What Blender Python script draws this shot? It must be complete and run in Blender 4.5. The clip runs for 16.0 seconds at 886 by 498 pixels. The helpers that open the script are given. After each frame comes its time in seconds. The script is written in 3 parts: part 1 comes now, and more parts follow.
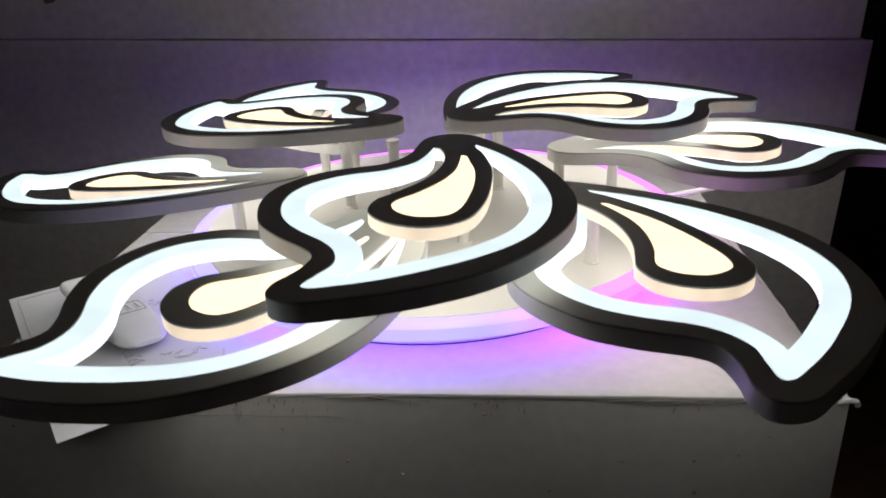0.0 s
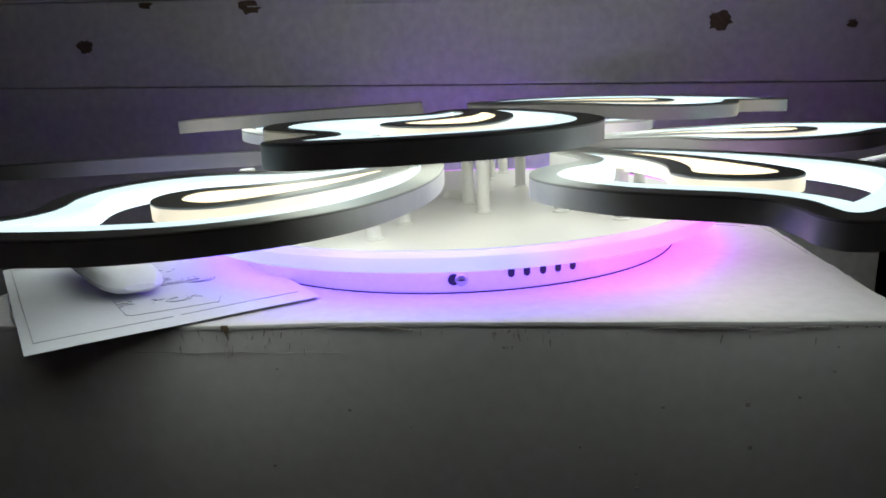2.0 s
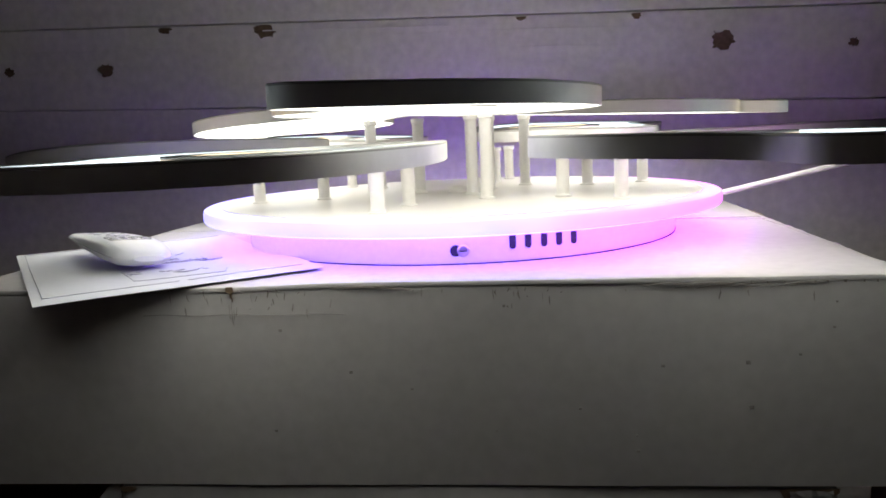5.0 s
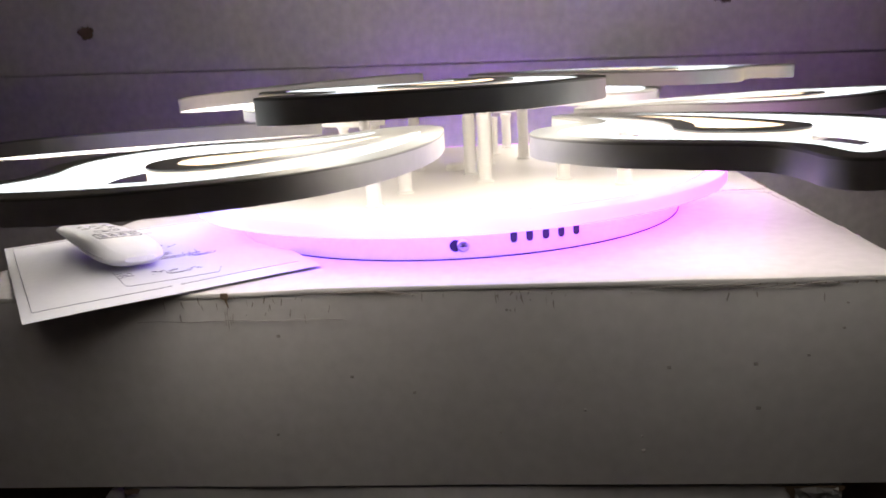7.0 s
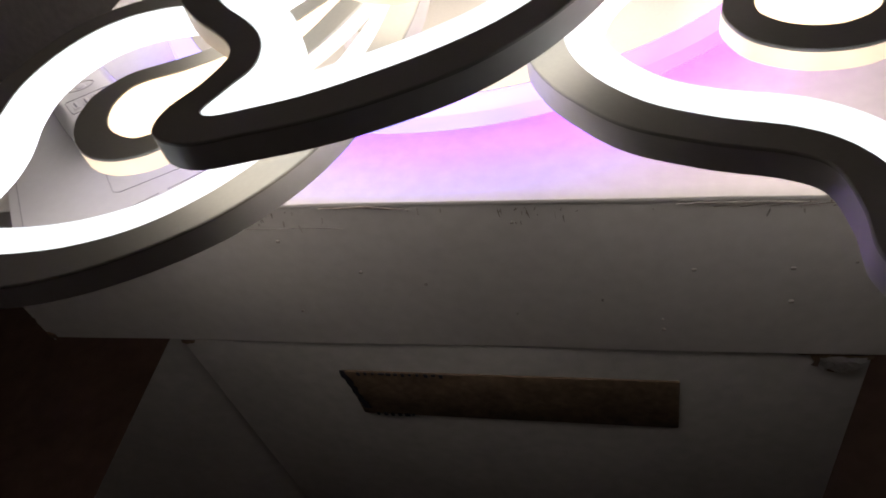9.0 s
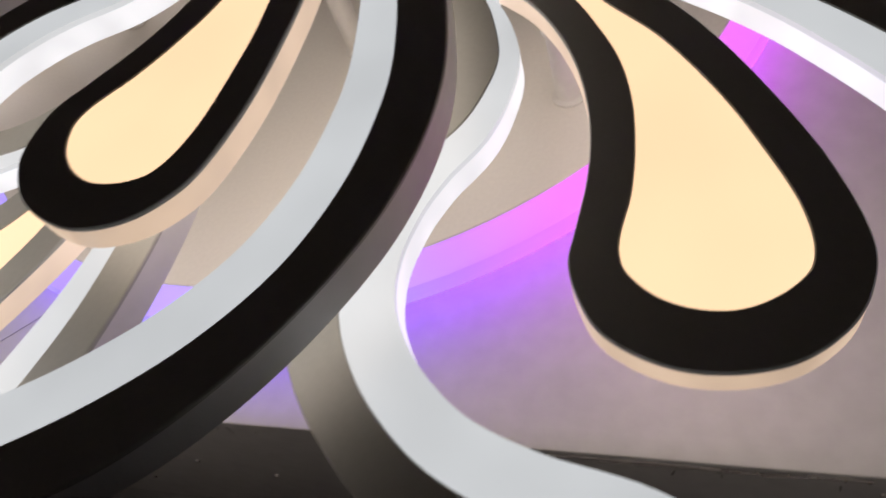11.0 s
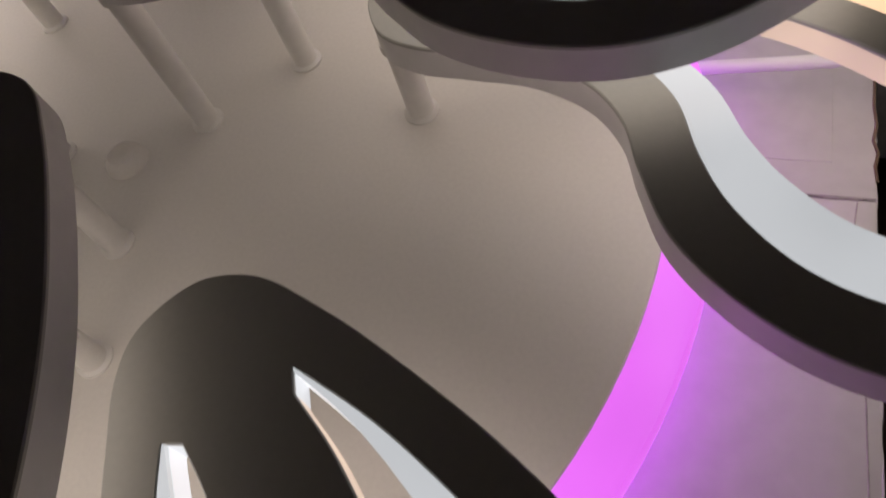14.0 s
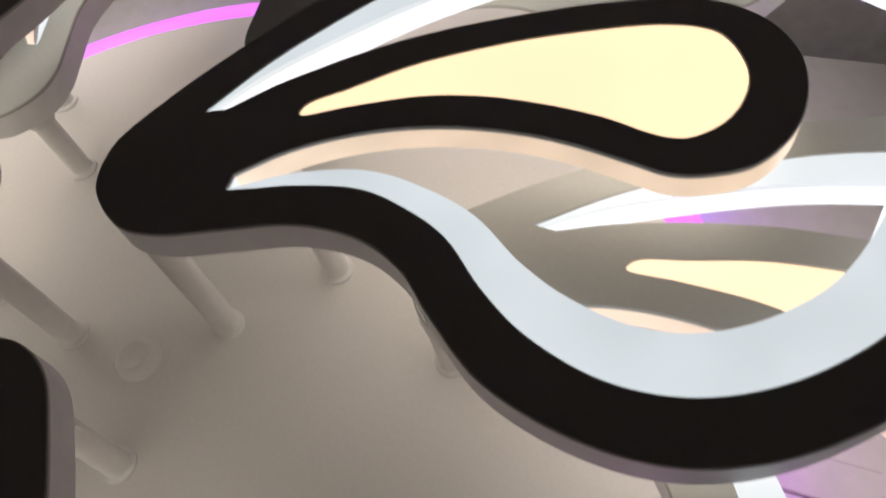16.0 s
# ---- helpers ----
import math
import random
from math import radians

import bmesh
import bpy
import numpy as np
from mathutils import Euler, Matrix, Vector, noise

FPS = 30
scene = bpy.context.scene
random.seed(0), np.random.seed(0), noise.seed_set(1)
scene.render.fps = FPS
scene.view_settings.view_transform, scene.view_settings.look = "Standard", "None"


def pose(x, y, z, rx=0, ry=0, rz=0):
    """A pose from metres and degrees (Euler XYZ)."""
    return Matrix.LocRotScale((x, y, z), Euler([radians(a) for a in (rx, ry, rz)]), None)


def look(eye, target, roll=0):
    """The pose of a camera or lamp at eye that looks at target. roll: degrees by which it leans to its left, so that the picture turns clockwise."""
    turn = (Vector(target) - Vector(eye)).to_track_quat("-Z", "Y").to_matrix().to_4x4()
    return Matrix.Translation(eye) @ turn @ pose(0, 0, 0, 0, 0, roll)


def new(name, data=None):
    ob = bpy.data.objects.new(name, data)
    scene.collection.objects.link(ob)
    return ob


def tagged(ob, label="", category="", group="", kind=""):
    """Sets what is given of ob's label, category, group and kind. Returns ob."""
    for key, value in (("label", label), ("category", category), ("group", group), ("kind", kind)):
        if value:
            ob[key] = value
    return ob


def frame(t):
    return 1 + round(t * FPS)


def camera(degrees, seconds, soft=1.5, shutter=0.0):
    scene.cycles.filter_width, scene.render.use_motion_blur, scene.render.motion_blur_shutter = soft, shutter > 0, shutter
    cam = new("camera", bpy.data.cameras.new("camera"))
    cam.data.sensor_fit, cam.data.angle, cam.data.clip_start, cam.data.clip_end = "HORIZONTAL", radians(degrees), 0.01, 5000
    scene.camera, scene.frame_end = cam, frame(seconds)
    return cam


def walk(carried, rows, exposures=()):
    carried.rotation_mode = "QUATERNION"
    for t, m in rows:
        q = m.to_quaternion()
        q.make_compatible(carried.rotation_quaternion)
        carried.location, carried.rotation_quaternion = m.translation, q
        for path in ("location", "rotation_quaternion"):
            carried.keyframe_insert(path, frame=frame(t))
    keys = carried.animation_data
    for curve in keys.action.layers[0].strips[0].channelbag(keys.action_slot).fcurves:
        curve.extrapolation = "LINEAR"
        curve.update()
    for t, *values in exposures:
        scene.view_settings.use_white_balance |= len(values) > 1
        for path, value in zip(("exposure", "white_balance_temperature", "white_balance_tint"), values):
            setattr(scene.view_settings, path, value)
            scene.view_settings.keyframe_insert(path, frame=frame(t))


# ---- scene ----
cam = camera(62.16, 16.0, soft=1.7, shutter=0.4)


def view(x, y, z, yaw, pitch, roll):
    a, b = radians(yaw), radians(pitch)
    way = Vector((-math.sin(a) * math.cos(b), math.cos(a) * math.cos(b), math.sin(b)))
    return look((x, y, z), Vector((x, y, z)) + way, roll)


PATH = [
    (0.0, 0.0845, -0.7711, 0.3292, 5.83, -23.23, -2.76),
    (0.5, 0.0848, -0.7703, 0.2625, 5.71, -19.63, -2.20),
    (1.0, 0.0852, -0.7767, 0.2177, 6.17, -16.18, -2.25),
    (1.5, 0.0854, -0.7742, 0.1864, 7.09, -14.38, -2.46),
    (2.0, 0.0836, -0.7758, 0.1646, 7.26, -12.74, -2.49),
    (2.5, 0.0872, -0.7811, 0.1483, 7.63, -11.11, -2.50),
    (3.0, 0.0924, -0.7870, 0.1299, 7.92, -9.85, -2.73),
    (3.5, 0.0945, -0.7952, 0.1171, 7.82, -9.49, -2.51),
    (4.0, 0.0935, -0.7957, 0.1052, 8.06, -8.77, -2.57),
    (6.5, 0.0902, -0.7938, 0.1028, 8.17, -8.59, -2.49),
    (7.0, 0.0875, -0.7727, 0.1434, 7.96, -13.36, -3.61),
    (7.5, 0.1056, -0.7396, 0.2128, 11.24, -22.77, -6.32),
    (8.0, 0.1250, -0.7055, 0.2762, 15.41, -32.00, -10.04),
    (8.2, 0.1266, -0.6877, 0.2989, 16.94, -36.01, -11.05),
    (10.5, 0.1884, -0.4478, 0.3010, 28.55, -49.83, -22.74),
    (11.0, 0.2097, -0.3975, 0.2918, 30.47, -51.76, -24.96),
    (11.5, 0.2226, -0.3546, 0.2843, 30.62, -53.04, -24.40),
    (12.0, 0.2355, -0.3111, 0.2794, 30.55, -53.12, -23.70),
    (12.5, 0.2465, -0.2683, 0.2765, 31.59, -54.23, -23.90),
    (13.0, 0.2581, -0.2254, 0.2742, 33.80, -55.14, -25.00),
    (13.5, 0.2628, -0.1878, 0.2745, 34.22, -55.31, -24.27),
    (14.0, 0.2599, -0.1592, 0.2823, 34.33, -55.52, -22.84),
    (14.5, 0.2542, -0.1340, 0.2895, 34.50, -55.42, -21.41),
    (15.0, 0.2499, -0.1096, 0.3007, 34.72, -54.93, -19.87),
    (15.5, 0.2431, -0.0897, 0.3126, 34.46, -54.95, -17.99),
    (16.0, 0.2284, -0.0693, 0.3251, 34.38, -54.20, -16.49),
]
EXPOSURES = [(0.0, 0.94, 6350, 11), (1.0, 1.05, 6200, 5), (2.0, 1.10, 5850, 0), (3.0, 1.22, 5700, -1), (4.0, 1.40, 5950, 3), (6.5, 1.85, 6650, 16), (7.5, 1.72, 6750, 19), (8.2, 1.55, 6800, 20), (10.3, 0.9, 6850, 20), (11.0, 0.25, 6900, 23), (12.0, 0.05, 6950, 26), (13.0, 0.0, 6950, 24), (14.0, 0.10, 6850, 24), (15.0, 0.37, 6800, 22), (16.0, 0.53, 6650, 19)]
walk(cam, [(r[0], view(*r[1:])) for r in PATH], EXPOSURES)

# ---- world: a closed dark storeroom, lit by the lamp alone
world = bpy.data.worlds.new("night")
scene.world = world
world.use_nodes = True
world.node_tree.nodes["Background"].inputs[0].default_value = (0.02, 0.02, 0.025, 1)
world.node_tree.nodes["Background"].inputs[1].default_value = 0.05


# ---- materials
def surface(name, colour, rough=0.5, metal=0.0, grain=60.0, amount=0.12, bump=0.0, big=4.0, spec=0.5, coord="Object"):
    """A painted, paper or metal surface with variation at two scales and fine relief."""
    m = bpy.data.materials.new(name)
    m.use_nodes = True
    nt, b = m.node_tree, m.node_tree.nodes["Principled BSDF"]
    tc = nt.nodes.new("ShaderNodeTexCoord")
    fine, broad = nt.nodes.new("ShaderNodeTexNoise"), nt.nodes.new("ShaderNodeTexNoise")
    fine.inputs["Scale"].default_value, fine.inputs["Detail"].default_value = grain, 5
    broad.inputs["Scale"].default_value, broad.inputs["Detail"].default_value = big, 3
    mix = nt.nodes.new("ShaderNodeMath")
    mix.operation = "ADD"
    ramp = nt.nodes.new("ShaderNodeMapRange")
    ramp.inputs["From Min"].default_value, ramp.inputs["From Max"].default_value = 0.6, 1.4
    ramp.inputs["To Min"].default_value, ramp.inputs["To Max"].default_value = 1 - amount, 1 + amount
    mul = nt.nodes.new("ShaderNodeVectorMath")
    mul.operation = "SCALE"
    mul.inputs[0].default_value = colour
    for n in (fine, broad):
        nt.links.new(tc.outputs[coord], n.inputs["Vector"])
    nt.links.new(fine.outputs[0], mix.inputs[0])
    nt.links.new(broad.outputs[0], mix.inputs[1])
    nt.links.new(mix.outputs[0], ramp.inputs["Value"])
    nt.links.new(ramp.outputs[0], mul.inputs["Scale"])
    nt.links.new(mul.outputs[0], b.inputs["Base Color"])
    b.inputs["Roughness"].default_value, b.inputs["Metallic"].default_value = rough, metal
    b.inputs["Specular IOR Level"].default_value = spec
    if bump:
        bp = nt.nodes.new("ShaderNodeBump")
        bp.inputs["Strength"].default_value, bp.inputs["Distance"].default_value = bump, 0.002
        nt.links.new(mix.outputs[0], bp.inputs["Height"])
        nt.links.new(bp.outputs[0], b.inputs["Normal"])
    return m


def glowing(name, colour, strength, spots=25.0, amount=0.12, base=(0.8, 0.8, 0.8), second=None, turn=(3.06, 2.57, -0.52, 0.06), rough=0.35, stem=False, north=0.0):
    """Acrylic with light-emitting diodes behind it: an emitting, faintly uneven sheet."""
    m = bpy.data.materials.new(name)
    m.use_nodes = True
    nt, b = m.node_tree, m.node_tree.nodes["Principled BSDF"]
    tc, n, r = nt.nodes.new("ShaderNodeTexCoord"), nt.nodes.new("ShaderNodeTexNoise"), nt.nodes.new("ShaderNodeMapRange")
    n.inputs["Scale"].default_value, n.inputs["Detail"].default_value = spots, 1.5
    r.inputs["From Min"].default_value, r.inputs["From Max"].default_value = 0.3, 0.7
    r.inputs["To Min"].default_value, r.inputs["To Max"].default_value = strength * (1 - amount), strength * (1 + amount)
    nt.links.new(tc.outputs["Object"], n.inputs["Vector"])
    nt.links.new(n.outputs[0], r.inputs["Value"])
    nt.links.new(r.outputs[0], b.inputs["Emission Strength"])
    b.inputs["Emission Color"].default_value = (*colour, 1)
    b.inputs["Base Color"].default_value = (*base, 1)
    b.inputs["Roughness"].default_value = rough
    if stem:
        # the sheet's emission falls to three tenths towards the stem
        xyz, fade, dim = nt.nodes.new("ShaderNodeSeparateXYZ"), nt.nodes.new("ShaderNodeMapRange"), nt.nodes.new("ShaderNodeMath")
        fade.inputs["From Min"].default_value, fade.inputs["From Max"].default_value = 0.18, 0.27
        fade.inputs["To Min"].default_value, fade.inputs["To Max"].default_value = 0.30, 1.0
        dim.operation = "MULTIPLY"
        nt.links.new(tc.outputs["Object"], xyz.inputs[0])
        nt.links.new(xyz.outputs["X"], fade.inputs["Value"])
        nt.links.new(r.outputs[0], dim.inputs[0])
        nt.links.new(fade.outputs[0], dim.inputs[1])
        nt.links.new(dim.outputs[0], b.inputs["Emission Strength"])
    if north:
        # extra glow is added along the north side to brighten the rear cartons
        xyz, gain, more = nt.nodes.new("ShaderNodeSeparateXYZ"), nt.nodes.new("ShaderNodeMapRange"), nt.nodes.new("ShaderNodeMath")
        gain.inputs["From Min"].default_value, gain.inputs["From Max"].default_value = 0.10, 0.22
        gain.inputs["To Min"].default_value, gain.inputs["To Max"].default_value = 1.0, north
        more.operation = "MULTIPLY"
        nt.links.new(tc.outputs["Object"], xyz.inputs[0])
        nt.links.new(xyz.outputs["Y"], gain.inputs["Value"])
        nt.links.new(r.outputs[0], more.inputs[0])
        nt.links.new(gain.outputs[0], more.inputs[1])
        nt.links.new(more.outputs[0], b.inputs["Emission Strength"])
    if second:
        # colour change over time, spread round the lamp: the second colour on one side
        side, share, mix = nt.nodes.new("ShaderNodeVectorMath"), nt.nodes.new("ShaderNodeMapRange"), nt.nodes.new("ShaderNodeMix")
        side.operation, share.interpolation_type, mix.data_type = "DOT_PRODUCT", "SMOOTHSTEP", "RGBA"
        side.inputs[1].default_value = (turn[0], turn[1], 0)
        share.inputs["From Min"].default_value, share.inputs["From Max"].default_value = turn[2:]
        nt.links.new(tc.outputs["Object"], side.inputs[0])
        nt.links.new(side.outputs["Value"], share.inputs["Value"])
        nt.links.new(share.outputs[0], mix.inputs["Factor"])
        colours = [s for s in mix.inputs if s.type == "RGBA"]
        colours[0].default_value, colours[1].default_value = (*colour, 1), (*second, 1)
        nt.links.new([s for s in mix.outputs if s.type == "RGBA"][0], b.inputs["Emission Color"])
    return m


FACE = surface("grey_brown_lacquer", (0.42, 0.415, 0.375), 0.42, grain=400, amount=0.05, bump=0.02, big=20, spec=0.35)
SIDE = surface("grey_white_lacquer", (0.78, 0.77, 0.745), 0.45, grain=120, amount=0.06)
LIP = glowing("white_acrylic_lip", (0.82, 0.955, 0.97), 0.545, 22, 0.07, base=(0.25, 0.25, 0.25))
WALL = glowing("white_acrylic_wall", (0.86, 0.96, 0.98), 0.78, 40, 0.12, base=(0.25, 0.25, 0.25))
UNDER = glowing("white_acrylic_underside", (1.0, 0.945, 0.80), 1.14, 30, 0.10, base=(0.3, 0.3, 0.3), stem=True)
WARM = glowing("warm_acrylic_panel", (1.0, 0.755, 0.455), 0.92, 16, 0.04, base=(0.25, 0.2, 0.15))
WARMSIDE = glowing("warm_acrylic_side", (1.0, 0.79, 0.55), 0.44, 40, 0.15, base=(0.5, 0.45, 0.4))
RING = glowing("violet_acrylic_ring", (0.27, 0.26, 1.0), 0.90, 14, 0.14, base=(0.30, 0.14, 0.38), second=(0.72, 0.13, 0.86))
HALO = glowing("violet_ring_underglow", (0.25, 0.12, 1.0), 2.8, 14, 0.10, base=(0.3, 0.15, 0.4), second=(0.62, 0.09, 1.0), turn=(4.0, -1.0, 0.42, 1.08), north=3.6)
PLATE = surface("white_powder_coat_plate", (0.74, 0.71, 0.66), 0.38, grain=500, amount=0.05, bump=0.02, big=8)
POST = surface("white_painted_post", (0.76, 0.74, 0.70), 0.35, grain=200, amount=0.06)
BASE = surface("white_painted_base", (0.76, 0.75, 0.76), 0.4, grain=200, amount=0.05)
HOLE = surface("dark_opening", (0.02, 0.018, 0.03), 0.8, amount=0.2)
STEEL = surface("zinc_screw", (0.55, 0.54, 0.52), 0.35, metal=1.0, grain=300, amount=0.2)
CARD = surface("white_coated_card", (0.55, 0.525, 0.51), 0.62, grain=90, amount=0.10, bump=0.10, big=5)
# LOWCARD is greyer and darker than CARD.
LOWCARD = surface("greyer_white_card", (0.43, 0.415, 0.40), 0.7, grain=80, amount=0.16, bump=0.12, big=6)
WALLCARD = surface("grey_white_coated_card", (0.86, 0.83, 0.81), 0.65, grain=60, amount=0.16, bump=0.12, big=3)
BROWN = surface("torn_brown_card", (0.15, 0.100, 0.062), 0.85, grain=150, amount=0.45, bump=0.4, big=40)
DIRT_FOLD = surface("dirt_and_fold_shade", (0.33, 0.30, 0.28), 0.8, grain=200, amount=0.5, big=60)
SCRAPE = surface("dark_scrape", (0.25, 0.215, 0.19), 0.8, grain=300, amount=0.5, big=80)
PAPER = surface("white_paper", (0.62, 0.62, 0.63), 0.7, grain=150, amount=0.04, bump=0.05, big=12)
INK = surface("black_ink", (0.16, 0.16, 0.20), 0.6, amount=0.2)
PLASTIC = surface("white_plastic", (0.66, 0.66, 0.68), 0.32, grain=300, amount=0.03)
GREYKEY = surface("grey_rubber_key", (0.18, 0.18, 0.21), 0.6, amount=0.15)
CABLE = surface("white_cable_sheath", (0.75, 0.74, 0.72), 0.4, amount=0.06)
FLOOR = surface("brown_wooden_floor", (0.13, 0.075, 0.05), 0.55, grain=30, amount=0.35, bump=0.1, big=4)
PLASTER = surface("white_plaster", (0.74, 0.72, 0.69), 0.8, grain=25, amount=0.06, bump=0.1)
GAPSHADE = surface("near_black_gap_shade", (0.012, 0.012, 0.012), 0.9, amount=0.2, spec=0.05)
SHADEWALL = surface("shade_dark_plaster", (0.06, 0.055, 0.055), 0.8, grain=30, amount=0.2, bump=0.1)


# ---- mesh helpers
def mesh_of(name, bm, smooth=None):
    bmesh.ops.recalc_face_normals(bm, faces=bm.faces[:])
    me = bpy.data.meshes.new(name)
    bm.to_mesh(me)
    bm.free()
    if smooth is not None:
        me.shade_smooth()
        me.set_sharp_from_angle(angle=radians(smooth))
    return me


def part(name, data, material, parent=None, label="", m=None, smooth=35):
    if isinstance(data, bmesh.types.BMesh):
        data = mesh_of(name, data, smooth)
    if material and not data.materials:
        data.materials.append(material)
    ob = new(name, data)
    if parent:
        ob.parent = parent
    if m is not None:
        ob.matrix_basis = m
    return tagged(ob, label) if label else ob


def spline(points, steps=6, closed=True):
    """A smooth curve through control points in millimetres, as metres."""
    pts, out, n = [Vector(p) for p in points], [], len(points)
    for i in range(n if closed else n - 1):
        if closed:
            a, b, c, d = (pts[(i + k) % n] for k in (-1, 0, 1, 2))
        else:
            b, c = pts[i], pts[i + 1]
            a, d = (pts[i - 1] if i else 2 * b - c), (pts[i + 2] if i + 2 < n else 2 * c - b)
        for s in range(steps):
            t = s / steps
            out.append(0.5 * (2 * b + (c - a) * t + (2 * a - 5 * b + 4 * c - d) * t * t + (3 * b - a - 3 * c + d) * t**3) / 1000)
    if not closed:
        out.append(pts[-1] / 1000)
    return out


def turned(path, i, closed):
    """The unit normal to the left of a path at its i-th point."""
    n = len(path)
    a, b = (path[i - 1], path[(i + 1) % n]) if closed else (path[max(i - 1, 0)], path[min(i + 1, n - 1)])
    d = (b - a).normalized()
    return Vector((-d.y, d.x))


def shifted(path, by, closed=True):
    """The path moved to its left; by: metres, or a function of the share of the way along it."""
    n = len(path)
    return [p + turned(path, i, closed) * (by(i / (n - 1)) if callable(by) else by) for i, p in enumerate(path)]


def area_of(path):
    return sum(a.x * b.y - b.x * a.y for a, b in zip(path, path[1:] + path[:1])) / 2


def solid(loops, z0, z1, chamfer=0.0):
    """A flat plate between z0 and z1: the first loop is its outline, the others are holes."""
    bm = bmesh.new()
    tops, bottoms = [], []
    for k, loop in enumerate(loops):
        ccw = area_of(loop) > 0
        inwards = chamfer * (1 if ccw else -1) * (1 if k == 0 else -1)
        levels = [(z0, loop), (z1 - chamfer, loop), (z1, shifted(loop, inwards))] if chamfer else [(z0, loop), (z1, loop)]
        rings = [[bm.verts.new((p.x, p.y, z)) for p in path] for z, path in levels]
        for low, high in zip(rings, rings[1:]):
            for i in range(len(low)):
                j = (i + 1) % len(low)
                bm.faces.new((low[i], low[j], high[j], high[i]))
        for store, ring in ((tops, rings[-1]), (bottoms, rings[0])):
            for i in range(len(ring)):
                e = bm.edges.get((ring[i], ring[(i + 1) % len(ring)]))
                store.append(e)
    bmesh.ops.triangle_fill(bm, use_beauty=True, use_dissolve=False, edges=tops)
    bmesh.ops.triangle_fill(bm, use_beauty=True, use_dissolve=False, edges=bottoms)
    return bm


def ribbon(inner, outer, z0, z1, closed):
    """A band with an upright inner and outer face between two paths of equal length."""
    bm = bmesh.new()
    rows = [[bm.verts.new((p.x, p.y, z)) for z, p in ((z0, a), (z1, a), (z1, b), (z0, b))] for a, b in zip(inner, outer)]
    n = len(rows)
    for i in range(n if closed else n - 1):
        r, s = rows[i], rows[(i + 1) % n]
        for k in range(4):
            bm.faces.new((r[k], r[(k + 1) % 4], s[(k + 1) % 4], s[k]))
    if not closed:
        bm.faces.new(rows[0])
        bm.faces.new(rows[-1][::-1])
    return bm


def lathe(profile, steps=96, capped=True):
    """A turned body from pairs of radius and height."""
    bm = bmesh.new()
    rings = []
    for r, z in profile:
        if r < 1e-6:
            rings.append([bm.verts.new((0, 0, z))])
        else:
            rings.append([bm.verts.new((r * math.cos(2 * math.pi * i / steps), r * math.sin(2 * math.pi * i / steps), z)) for i in range(steps)])
    for a, b in zip(rings, rings[1:]):
        for i in range(steps):
            j = (i + 1) % steps
            if len(a) == 1:
                bm.faces.new((a[0], b[i], b[j]))
            elif len(b) == 1:
                bm.faces.new((a[i], a[j], b[0]))
            else:
                bm.faces.new((a[i], a[j], b[j], b[i]))
    return bm


def block(x0, x1, y0, y1, z0, z1, bevel=0.0, segments=2):
    bm = bmesh.new()
    bmesh.ops.create_cube(bm, size=1)
    bmesh.ops.scale(bm, vec=(x1 - x0, y1 - y0, z1 - z0), verts=bm.verts)
    bmesh.ops.translate(bm, vec=((x0 + x1) / 2, (y0 + y1) / 2, (z0 + z1) / 2), verts=bm.verts)
    if bevel:
        bmesh.ops.bevel(bm, geom=bm.edges[:], offset=bevel, segments=segments, affect="EDGES", profile=0.5)
    return bm


def tube(points, radius, steps=10):
    """A round cord along 3D points."""
    bm = bmesh.new()
    pts = [Vector(p) for p in points]
    rings = []
    for i, p in enumerate(pts):
        d = (pts[min(i + 1, len(pts) - 1)] - pts[max(i - 1, 0)]).normalized()
        side = d.cross(Vector((0, 0, 1))).normalized()
        up = side.cross(d)
        rings.append([bm.verts.new(p + radius * (math.cos(a) * side + math.sin(a) * up)) for a in (2 * math.pi * k / steps for k in range(steps))])
    for a, b in zip(rings, rings[1:]):
        for k in range(steps):
            bm.faces.new((a[k], a[(k + 1) % steps], b[(k + 1) % steps], b[k]))
    bm.faces.new(rings[0][::-1])
    bm.faces.new(rings[-1])
    return bm


# ---- the room
def room():
    x0, x1, y0, y1, z0, z1, t = -2.4, 2.6, -2.6, 1.7, -0.85, 1.3, 0.1
    tagged(part("floor", block(x0, x1, y0, y1, z0 - t, z0), FLOOR), "dark brown wooden floor of the storeroom", "floor", kind="structure")
    # Unseen white ceiling and walls are added to bounce fill light.
    tagged(part("ceiling", block(x0, x1, y0, y1, z1, z1 + t), PLASTER), "unseen white ceiling added to bounce lamp light", "ceiling", kind="structure")
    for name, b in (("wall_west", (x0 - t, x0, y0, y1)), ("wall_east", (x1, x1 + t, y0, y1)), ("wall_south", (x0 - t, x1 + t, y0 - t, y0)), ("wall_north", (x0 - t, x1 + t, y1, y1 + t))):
        # North and east are coloured near-black for the darkness beyond the cartons.
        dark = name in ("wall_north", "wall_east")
        tagged(part(name, block(*b, z0 - t, z1 + t), SHADEWALL if dark else PLASTER), "wall coloured near-black for the unlit room beyond" if dark else "unseen white wall added to bounce lamp light", "wall", kind="structure")


room()

# ---- the lamp
PLATE_Z, LOW_Z, HIGH_Z, THICK = 0.0440, 0.1022, 0.1385, 0.0145
